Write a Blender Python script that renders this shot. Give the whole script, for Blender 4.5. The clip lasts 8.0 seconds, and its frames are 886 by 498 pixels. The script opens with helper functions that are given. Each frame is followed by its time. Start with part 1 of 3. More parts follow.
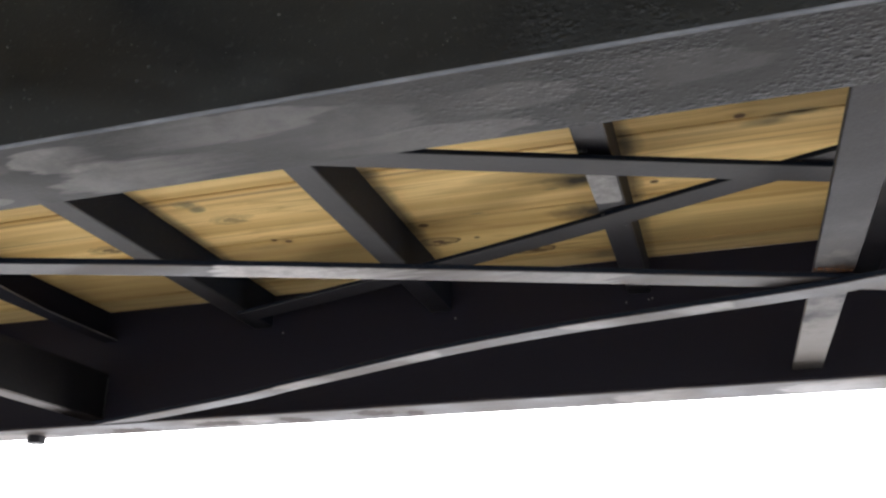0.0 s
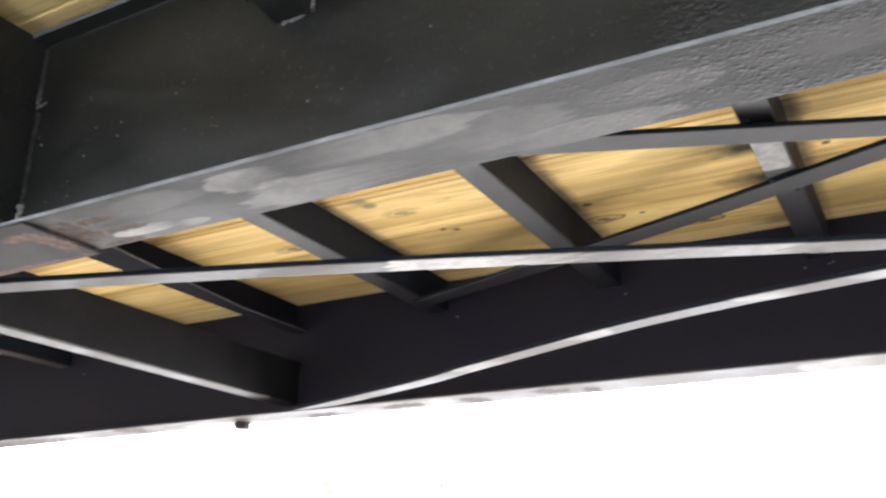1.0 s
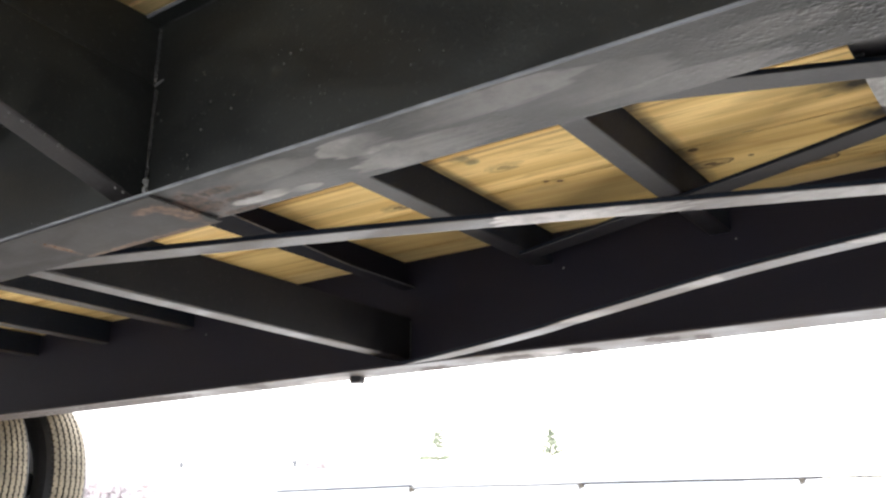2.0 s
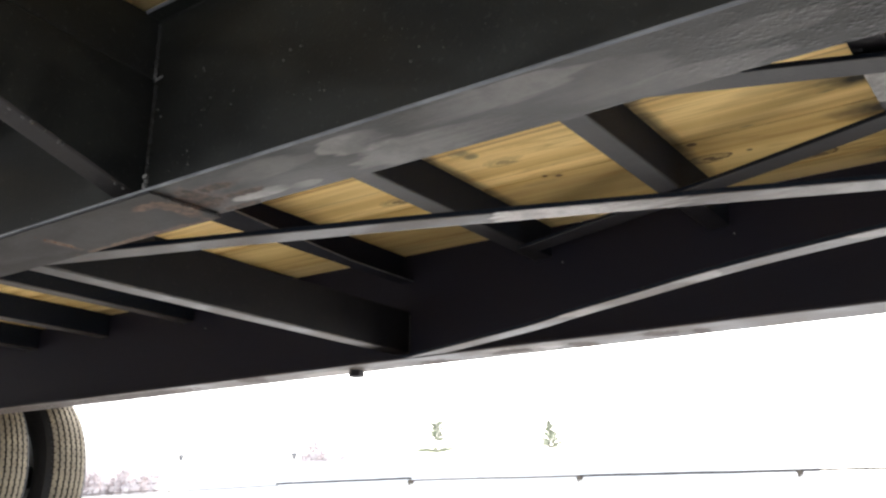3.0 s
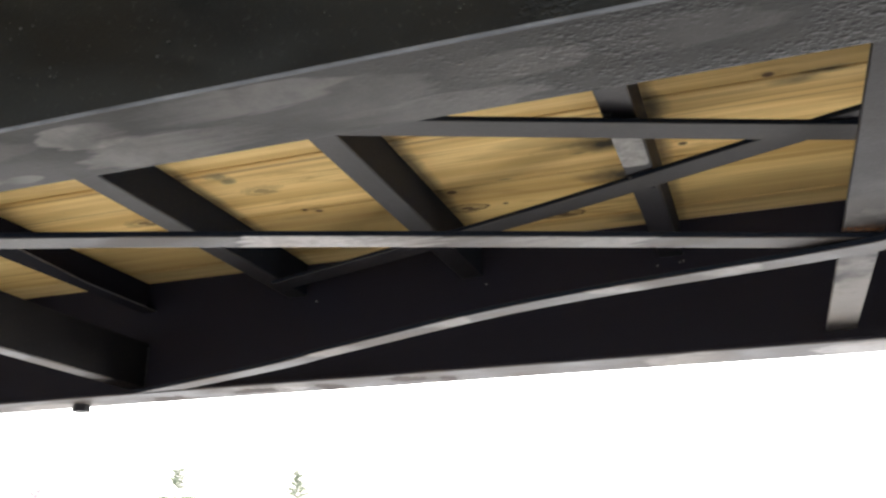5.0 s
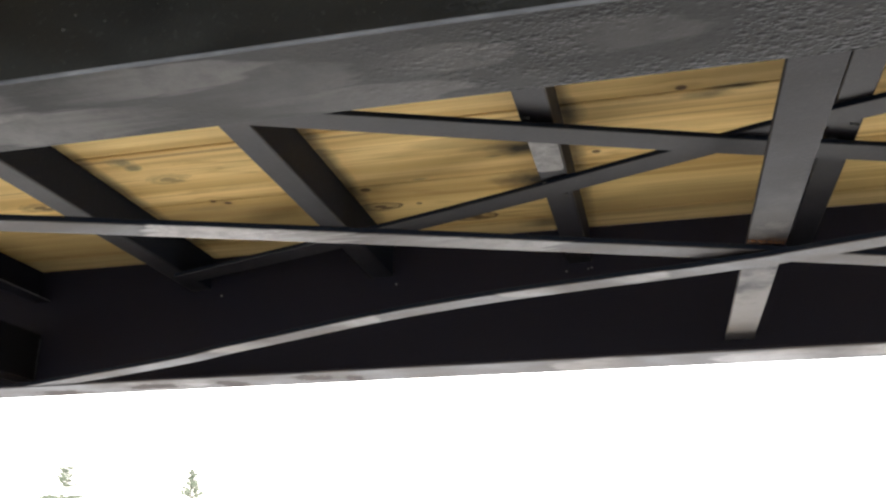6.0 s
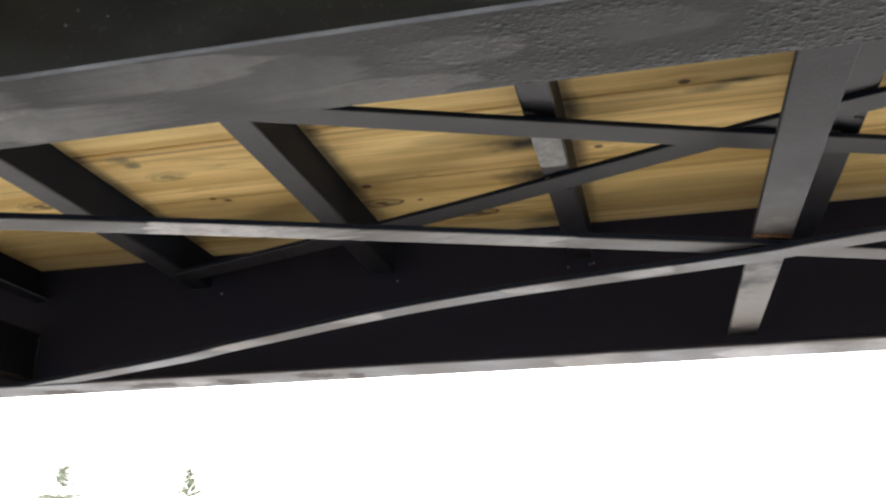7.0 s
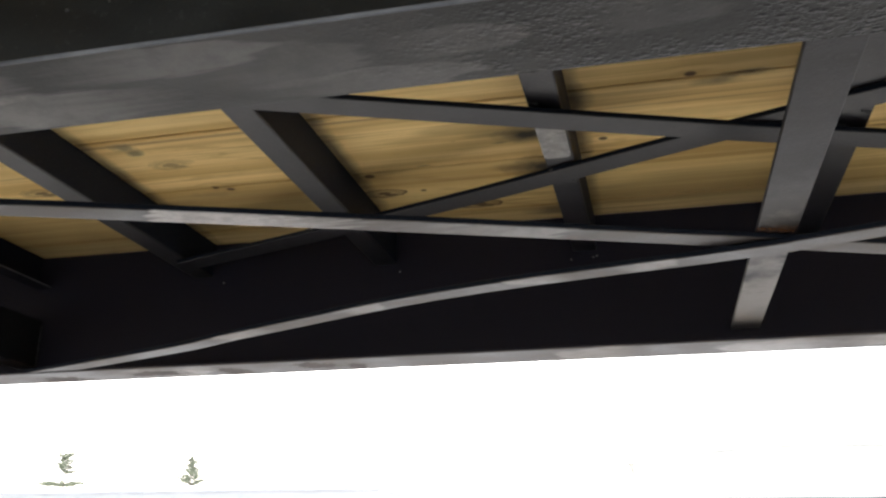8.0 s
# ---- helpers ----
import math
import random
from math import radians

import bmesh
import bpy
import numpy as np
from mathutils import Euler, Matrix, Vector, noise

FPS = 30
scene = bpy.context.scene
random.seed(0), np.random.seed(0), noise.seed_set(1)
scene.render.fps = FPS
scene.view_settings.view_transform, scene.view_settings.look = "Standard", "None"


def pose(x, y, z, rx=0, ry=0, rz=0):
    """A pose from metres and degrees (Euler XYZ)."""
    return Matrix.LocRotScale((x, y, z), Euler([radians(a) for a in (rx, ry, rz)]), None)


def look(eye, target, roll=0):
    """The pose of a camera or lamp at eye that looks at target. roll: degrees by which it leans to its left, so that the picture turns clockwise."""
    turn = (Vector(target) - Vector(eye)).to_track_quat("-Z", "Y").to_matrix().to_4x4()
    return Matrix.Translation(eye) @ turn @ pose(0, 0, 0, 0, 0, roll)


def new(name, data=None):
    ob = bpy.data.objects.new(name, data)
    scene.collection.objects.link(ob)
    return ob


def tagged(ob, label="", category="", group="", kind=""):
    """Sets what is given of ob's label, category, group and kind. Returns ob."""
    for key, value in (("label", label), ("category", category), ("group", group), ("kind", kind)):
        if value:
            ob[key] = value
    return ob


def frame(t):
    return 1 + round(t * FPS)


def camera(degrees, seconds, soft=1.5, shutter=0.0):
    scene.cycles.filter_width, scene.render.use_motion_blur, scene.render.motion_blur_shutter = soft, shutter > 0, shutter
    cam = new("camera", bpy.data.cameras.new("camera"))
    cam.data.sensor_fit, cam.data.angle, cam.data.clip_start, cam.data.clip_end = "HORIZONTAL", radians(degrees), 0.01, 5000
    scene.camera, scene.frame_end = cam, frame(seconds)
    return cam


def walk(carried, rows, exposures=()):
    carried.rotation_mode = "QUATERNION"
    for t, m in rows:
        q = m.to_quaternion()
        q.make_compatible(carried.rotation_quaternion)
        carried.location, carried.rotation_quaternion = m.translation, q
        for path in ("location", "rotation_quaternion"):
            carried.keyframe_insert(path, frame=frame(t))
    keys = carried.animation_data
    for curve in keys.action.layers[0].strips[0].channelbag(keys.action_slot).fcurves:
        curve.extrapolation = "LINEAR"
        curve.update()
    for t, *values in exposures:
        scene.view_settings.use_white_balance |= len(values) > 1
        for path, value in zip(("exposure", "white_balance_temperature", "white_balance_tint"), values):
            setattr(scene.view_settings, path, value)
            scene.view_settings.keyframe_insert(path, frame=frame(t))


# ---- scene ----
# ---- camera and walk ----
cam = camera(52.60, 8.0, soft=2.4, shutter=0.3)
PATH = [
    (0, (2.5461, -0.5141, 0.2504), (1.9953, 1.2573, 0.9978), 0.21),
    (0.5, (2.5477, -0.5274, 0.2444), (1.9264, 1.214, 1.0069), 0.11),
    (0.7, (2.5555, -0.5354, 0.2473), (1.8191, 1.1703, 0.9877), 0.24),
    (1, (2.5671, -0.5474, 0.2516), (1.6613, 1.0956, 0.9445), 0.47),
    (1.5, (2.569, -0.5648, 0.2508), (1.5005, 1.0065, 0.8746), 0.34),
    (1.7, (2.569, -0.5648, 0.2508), (1.4603, 0.9861, 0.8553), 0.33),
    (2.8, (2.5718, -0.5698, 0.2536), (1.4576, 0.9895, 0.826), 0.27),
    (3, (2.5718, -0.5698, 0.2536), (1.4578, 0.989, 0.8275), 0.27),
    (3.5, (2.5751, -0.5711, 0.2525), (1.4606, 0.98, 0.8459), 0.40),
    (4, (2.5729, -0.5655, 0.2547), (1.5686, 1.036, 0.908), 0.28),
    (4.2, (2.5701, -0.5504, 0.2556), (1.7128, 1.1236, 0.9357), 0.20),
    (4.5, (2.566, -0.5278, 0.257), (1.8151, 1.1989, 0.9313), -0.25),
    (4.7, (2.5652, -0.5228, 0.2536), (1.8736, 1.2267, 0.9325), -0.20),
    (5, (2.564, -0.5154, 0.2485), (1.9241, 1.2543, 0.9256), 0.09),
    (5.2, (2.564, -0.5154, 0.2485), (2.0014, 1.2791, 0.9292), 0.15),
    (6.3, (2.5511, -0.5018, 0.2496), (2.11, 1.3264, 0.9303), 0.11),
    (6.5, (2.5511, -0.5018, 0.2496), (2.11, 1.3261, 0.931), 0.11),
    (7, (2.5421, -0.5001, 0.2507), (2.1066, 1.3317, 0.9251), -0.31),
    (7.5, (2.5399, -0.4978, 0.2503), (2.105, 1.3377, 0.9151), -0.02),
    (8, (2.5425, -0.4949, 0.2508), (2.0977, 1.3409, 0.9082), 0.33),
]
EXPOSURES = [(0.0, 2.37, 6200, 12), (0.5, 3.09, 6200, 12), (1.0, 3.42, 6250, 11), (1.5, 3.19, 6350, 10), (2.8, 2.42, 6450, 10), (3.5, 2.32, 6450, 10), (4.0, 2.50, 6450, 10), (4.5, 2.68, 6450, 10),
             (5.0, 2.45, 6450, 10), (6.5, 2.34, 6450, 10), (7.0, 2.30, 6450, 10), (8.0, 1.88, 6450, 10)]
walk(cam, [(t, look(eye, target, roll)) for t, eye, target, roll in PATH], EXPOSURES)

# ---- sky and sun: bright overcast ----
world = bpy.data.worlds.new("overcast_sky")
scene.world = world
world.use_nodes = True
wt = world.node_tree
sky = wt.nodes.new("ShaderNodeTexSky")
sky.sky_type, sky.sun_disc = "NISHITA", False
sky.sun_elevation, sky.sun_rotation = radians(38), radians(-20)
sky.air_density, sky.dust_density, sky.ozone_density = 1.0, 4.0, 1.0
hs = wt.nodes.new("ShaderNodeHueSaturation")
hs.inputs["Saturation"].default_value = 0.35
wt.links.new(sky.outputs[0], hs.inputs["Color"])
wt.links.new(hs.outputs[0], wt.nodes["Background"].inputs["Color"])
wt.nodes["Background"].inputs["Strength"].default_value = 0.15
sun = new("sun", bpy.data.lights.new("sun", "SUN"))
sun.data.energy, sun.data.angle, sun.data.color = 0.5, radians(40), (1.0, 0.96, 0.9)
sun.matrix_world = look((8, 25, 20), (0, 0, 0))

# ---- plan, in metres ----
ZB = 0.60            # underside of the two main beams
FLANGE = 0.102       # flange width
DEPTH = 0.268        # beam depth
YN, YF = 0.0, 1.068  # camera-side flange edge of each main beam
ZC = ZB + 0.218      # underside of the crossmembers
ZD = ZB + 0.293      # underside of the deck boards
ZL = ZB + 0.039      # underside of the deep cross channels
X0, X1 = -3.4, 7.9   # ends of the trailer
YL, YR = -0.63, 1.87  # deck edges
CROSS = [-2.93, -2.52, -2.11, -1.70, -1.29, -0.88, -0.47, -0.058, 0.364, 0.79, 1.208, 1.596, 2.0006, 2.4016, 2.803, 3.205, 3.607, 4.01, 4.41, 4.81, 5.22, 5.62, 6.02, 6.43, 6.83, 7.23, 7.63]


# ---- material helpers ----
def mat(name, rough=0.5, metal=0.0, spec=0.5):
    m = bpy.data.materials.new(name)
    m.use_nodes = True
    b = m.node_tree.nodes["Principled BSDF"]
    b.inputs["Roughness"].default_value = rough
    b.inputs["Metallic"].default_value = metal
    b.inputs["Specular IOR Level"].default_value = spec
    return m, m.node_tree, b


def coords(nt, scale=(1, 1, 1), kind="Object"):
    tc = nt.nodes.new("ShaderNodeTexCoord")
    mp = nt.nodes.new("ShaderNodeMapping")
    mp.inputs["Scale"].default_value = scale
    nt.links.new(tc.outputs[kind], mp.inputs["Vector"])
    return mp.outputs[0]


def noise_tex(nt, vec, scale, detail=4.0, rough=0.55, dist=0.0):
    n = nt.nodes.new("ShaderNodeTexNoise")
    n.inputs["Scale"].default_value, n.inputs["Detail"].default_value = scale, detail
    n.inputs["Roughness"].default_value, n.inputs["Distortion"].default_value = rough, dist
    nt.links.new(vec, n.inputs["Vector"])
    return n.outputs["Fac"]


def ramp(nt, fac, *stops):
    r = nt.nodes.new("ShaderNodeValToRGB")
    e = r.color_ramp.elements
    while len(e) < len(stops):
        e.new(0.5)
    for el, (p, c) in zip(e, stops):
        el.position = p
        el.color = (c, c, c, 1) if isinstance(c, (int, float)) else (*c, 1)
    nt.links.new(fac, r.inputs[0])
    return r.outputs[0]


def mix(nt, fac, a, b, mode="MIX"):
    n = nt.nodes.new("ShaderNodeMix")
    n.data_type, n.blend_type = "RGBA", mode
    for sock, v in ((n.inputs[0], fac), (n.inputs[6], a), (n.inputs[7], b)):
        if isinstance(v, (int, float)):
            sock.default_value = v
        elif isinstance(v, tuple):
            sock.default_value = (*v, 1)
        else:
            nt.links.new(v, sock)
    return n.outputs[2]


def calc(nt, op, a, b=0.0, c=None):
    n = nt.nodes.new("ShaderNodeMath")
    n.operation = op
    for sock, v in zip(n.inputs, (a, b) if c is None else (a, b, c)):
        if isinstance(v, (int, float)):
            sock.default_value = v
        else:
            nt.links.new(v, sock)
    return n.outputs[0]


def bump(nt, b, height, strength=0.3, distance=0.002, under=None):
    n = nt.nodes.new("ShaderNodeBump")
    n.inputs["Strength"].default_value, n.inputs["Distance"].default_value = strength, distance
    nt.links.new(height, n.inputs["Height"])
    if under is not None:
        nt.links.new(under, n.inputs["Normal"])
    nt.links.new(n.outputs[0], b.inputs["Normal"])
    return n.outputs[0]


def blob(nt, vec, centre, radii):
    """1 inside a soft ellipsoid, 0 outside."""
    s = nt.nodes.new("ShaderNodeVectorMath")
    s.operation = "SUBTRACT"
    nt.links.new(vec, s.inputs[0])
    s.inputs[1].default_value = centre
    d = nt.nodes.new("ShaderNodeVectorMath")
    d.operation = "DIVIDE"
    nt.links.new(s.outputs[0], d.inputs[0])
    d.inputs[1].default_value = radii
    ln = nt.nodes.new("ShaderNodeVectorMath")
    ln.operation = "LENGTH"
    nt.links.new(d.outputs[0], ln.inputs[0])
    return ln.outputs["Value"]


def black_paint(name, dust=0.5, rough=0.42, peel=0.0, rust=(), pale_patches=(), base=(0.0058, 0.0050, 0.0078), film=(0.028, 0.027, 0.028), spec=0.5, rusty=((0.022, 0.015, 0.012), (0.13, 0.078, 0.05)), fleck=0.35, strokes=(), chalk=(0.31, 0.288, 0.268)):
    """Black enamel on steel with a thin grey film of dust, brushed and patchy."""
    m, nt, b = mat(name, rough, 0.0, spec)
    v = coords(nt)
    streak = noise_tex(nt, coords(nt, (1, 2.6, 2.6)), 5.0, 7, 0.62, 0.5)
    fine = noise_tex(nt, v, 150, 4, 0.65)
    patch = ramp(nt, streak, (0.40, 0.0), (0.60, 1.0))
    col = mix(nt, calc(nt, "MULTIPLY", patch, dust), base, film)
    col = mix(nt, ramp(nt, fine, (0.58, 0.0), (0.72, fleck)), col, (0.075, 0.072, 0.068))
    if peel:
        col = mix(nt, ramp(nt, noise_tex(nt, coords(nt, (0.7, 1, 1)), 40, 6, 0.72), (0.47, 0.0), (0.66, 0.72 * dust)), col, base)
    grit = calc(nt, "MULTIPLY", calc(nt, "SUBTRACT", noise_tex(nt, v, 55, 6, 0.7), 0.5), 1.7)
    cloud = calc(nt, "MULTIPLY", calc(nt, "SUBTRACT", noise_tex(nt, v, 17, 5, 0.6), 0.5), 2.0)
    # soft pale patches, also used for painted reflections
    for c, r, k in pale_patches:
        near = calc(nt, "ADD", blob(nt, v, c, r), cloud)
        col = mix(nt, ramp(nt, near, (0.40, k), (1.1, 0.0)), col, (0.30, 0.278, 0.262))
    if strokes:
        # matt dust dragged on with a brush: one crisp round end, the other fading out
        sweep = calc(nt, "MULTIPLY", calc(nt, "SUBTRACT", noise_tex(nt, coords(nt, (0.6, 1.5, 1)), 15, 3, 0.5), 0.5), 1.1)
        hairs = calc(nt, "MULTIPLY", calc(nt, "SUBTRACT", noise_tex(nt, coords(nt, (0.22, 2.4, 1)), 55, 4, 0.6), 0.5), 0.6)
        mottle = ramp(nt, noise_tex(nt, v, 34, 5, 0.7), (0.36, 0.62), (0.56, 1.0))
        sep = nt.nodes.new("ShaderNodeSeparateXYZ")
        nt.links.new(v, sep.inputs[0])
        for (x, y), (rx, ry), k, way in strokes:
            near = calc(nt, "ADD", blob(nt, v, (x, y, ZB), (rx, ry, 9)), calc(nt, "ADD", sweep, hairs))
            along = calc(nt, "MULTIPLY_ADD", sep.outputs[0], way * 0.5 / rx, 0.5 - way * 0.5 * x / rx)
            fade = calc(nt, "MULTIPLY", ramp(nt, near, (0.86, k), (1.02, 0.0)), ramp(nt, calc(nt, "ADD", along, hairs), (0.04, 0.0), (0.55, 1.0)))
            col = mix(nt, calc(nt, "MULTIPLY", fade, mottle), col, chalk)
    worn = None
    for c, r in rust:
        near = calc(nt, "ADD", blob(nt, v, c, r), grit)
        mask = ramp(nt, near, (0.55, 1.0), (1.0, 0.0))
        worn = mask if worn is None else calc(nt, "MAXIMUM", worn, mask)
        col = mix(nt, mask, col, mix(nt, ramp(nt, noise_tex(nt, v, 95, 6, 0.7), (0.36, 0.0), (0.66, 1.0)), *rusty))
    nt.links.new(col, b.inputs["Base Color"])
    gloss = calc(nt, "MULTIPLY_ADD", patch, 0.22 * dust, calc(nt, "MULTIPLY_ADD", fine, 0.16, rough - 0.09))
    if worn is not None:
        gloss = calc(nt, "MAXIMUM", gloss, calc(nt, "MULTIPLY", worn, 0.68))
    nt.links.new(gloss, b.inputs["Roughness"])
    h = noise_tex(nt, v, 260, 3)
    if peel:
        sx = nt.nodes.new("ShaderNodeSeparateXYZ")
        nt.links.new(v, sx.inputs[0])
        where = calc(nt, "MULTIPLY", ramp(nt, calc(nt, "MULTIPLY_ADD", sx.outputs[0], 1.0, -peel), (0.0, 0.0), (0.06, 0.04), (0.50, 0.09), (0.62, 0.40), (0.71, 1.0)),
                     ramp(nt, noise_tex(nt, v, 9, 4, 0.65), (0.40, 0.04), (0.62, 1.0)))
        vo = nt.nodes.new("ShaderNodeTexVoronoi")
        vo.inputs["Scale"].default_value = 140
        drawn = coords(nt, (0.80, 1.12, 1))
        nt.links.new(drawn, vo.inputs["Vector"])
        small = nt.nodes.new("ShaderNodeTexVoronoi")
        small.inputs["Scale"].default_value = 330
        nt.links.new(drawn, small.inputs["Vector"])
        drops = calc(nt, "ADD", ramp(nt, vo.outputs["Distance"], (0.10, 1.0), (0.48, 0.0)), calc(nt, "MULTIPLY", ramp(nt, small.outputs["Distance"], (0.1, 1.0), (0.5, 0.0)), 0.5))
        n1 = bump(nt, b, calc(nt, "MULTIPLY", drops, where), 0.8, 0.0036)
        bump(nt, b, h, 0.15, 0.001, n1)
    else:
        bump(nt, b, calc(nt, "ADD", h, noise_tex(nt, v, 35, 2)), 0.22, 0.0012)
    return m


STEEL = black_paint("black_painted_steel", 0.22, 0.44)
FLAT_BLACK = black_paint("flat_black_paint", 0.0, 0.8, base=(0.0110, 0.0105, 0.0150), spec=0.08, fleck=0.0)
# shade copies of the black paint, for webs and side faces
STEEL_MATT = black_paint("matt_shaded_web_black", 0.0, 0.58, base=(0.0148, 0.0134, 0.0212), spec=0.22, fleck=0.05)
STEEL_SHADE = black_paint("shaded_side_black", 0.0, 0.60, base=(0.0080, 0.0112, 0.0185), spec=0.16)
STEEL_CHANNEL = black_paint("brushed_black_channel_paint", 0.5, 0.52, base=(0.0062, 0.0060, 0.0074), film=(0.0150, 0.0142, 0.0145), spec=0.22, fleck=0.2)
STEEL_WEB = black_paint("speckled_black_painted_steel", 0.50, 0.46, peel=1.90, base=(0.0056, 0.0061, 0.0058), film=(0.0205, 0.0220, 0.0185), spec=0.36)
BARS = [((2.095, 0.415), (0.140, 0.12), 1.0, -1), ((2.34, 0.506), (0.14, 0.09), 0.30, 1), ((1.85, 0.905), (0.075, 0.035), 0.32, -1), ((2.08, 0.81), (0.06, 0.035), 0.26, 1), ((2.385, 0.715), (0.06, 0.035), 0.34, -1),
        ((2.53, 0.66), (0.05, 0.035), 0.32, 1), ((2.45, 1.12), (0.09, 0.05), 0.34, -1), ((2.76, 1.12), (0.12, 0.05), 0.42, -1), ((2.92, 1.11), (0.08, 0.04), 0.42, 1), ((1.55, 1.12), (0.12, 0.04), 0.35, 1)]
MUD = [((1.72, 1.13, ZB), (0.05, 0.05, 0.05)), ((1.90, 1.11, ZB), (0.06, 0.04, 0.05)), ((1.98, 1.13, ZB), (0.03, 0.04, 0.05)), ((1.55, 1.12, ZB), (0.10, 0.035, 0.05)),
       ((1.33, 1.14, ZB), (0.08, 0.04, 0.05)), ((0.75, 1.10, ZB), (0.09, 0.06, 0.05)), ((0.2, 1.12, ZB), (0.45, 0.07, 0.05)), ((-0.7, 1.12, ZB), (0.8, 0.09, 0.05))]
# dusty paint made paler still, to carry ground light on undersides
STEEL_LIT_DUSTY = black_paint("ground_lit_dusty_black_steel", 0.9, 0.37, film=(0.080, 0.0655, 0.0565), spec=0.44, rust=MUD, rusty=((0.016, 0.0115, 0.010), (0.070, 0.046, 0.037)),
                          # the pale patch at x = 1.0 is a painted ground reflection
                          strokes=BARS, chalk=(0.50, 0.47, 0.45), pale_patches=[((1.0, 1.14, ZB), (0.16, 0.05, 0.05), 0.8), ((1.65, 1.10, ZB), (0.05, 0.03, 0.05), 0.4)])
# the strap's pale far end is reflected light put into the colour
STEEL_STRAP = black_paint("mottled_black_painted_steel", 0.3, 0.50, spec=0.32, film=(0.024, 0.023, 0.022), rust=[((2.70, 0.612, ZB + 0.036), (0.045, 0.022, 0.03))],
                          pale_patches=[((2.70, 1.02, ZB + 0.039), (0.10, 0.42, 0.03), 0.65), ((2.70, 0.55, ZB + 0.039), (0.06, 0.12, 0.03), 0.12)])
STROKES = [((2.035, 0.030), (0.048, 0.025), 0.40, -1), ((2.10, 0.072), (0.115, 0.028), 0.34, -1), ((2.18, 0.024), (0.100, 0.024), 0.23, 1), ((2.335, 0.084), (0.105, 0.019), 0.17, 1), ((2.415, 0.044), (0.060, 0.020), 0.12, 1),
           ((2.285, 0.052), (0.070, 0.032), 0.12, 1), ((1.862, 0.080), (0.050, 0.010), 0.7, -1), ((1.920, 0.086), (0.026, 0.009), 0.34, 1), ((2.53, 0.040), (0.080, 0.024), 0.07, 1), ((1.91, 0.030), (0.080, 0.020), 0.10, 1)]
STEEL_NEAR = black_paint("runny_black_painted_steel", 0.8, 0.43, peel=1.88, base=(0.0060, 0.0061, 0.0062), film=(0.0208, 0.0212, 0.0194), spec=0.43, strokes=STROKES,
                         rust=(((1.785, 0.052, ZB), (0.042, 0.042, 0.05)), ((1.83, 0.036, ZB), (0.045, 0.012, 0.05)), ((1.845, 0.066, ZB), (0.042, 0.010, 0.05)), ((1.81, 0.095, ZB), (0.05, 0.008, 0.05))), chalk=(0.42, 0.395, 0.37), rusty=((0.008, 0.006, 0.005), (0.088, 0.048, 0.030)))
STEEL_PLATE = black_paint("dull_brown_black_paint", 0.7, 0.62, base=(0.0145, 0.0118, 0.0105), film=(0.030, 0.0245, 0.0215), rusty=((0.040, 0.023, 0.015), (0.19, 0.110, 0.064)),
                          rust=(((1.748, 0.055, ZB), (0.020, 0.040, 0.05)), ((1.725, 0.030, ZB), (0.036, 0.010, 0.05)), ((1.503, 0.055, ZB), (0.012, 0.035, 0.05)), ((1.62, 0.103, ZB), (0.14, 0.010, 0.05))))


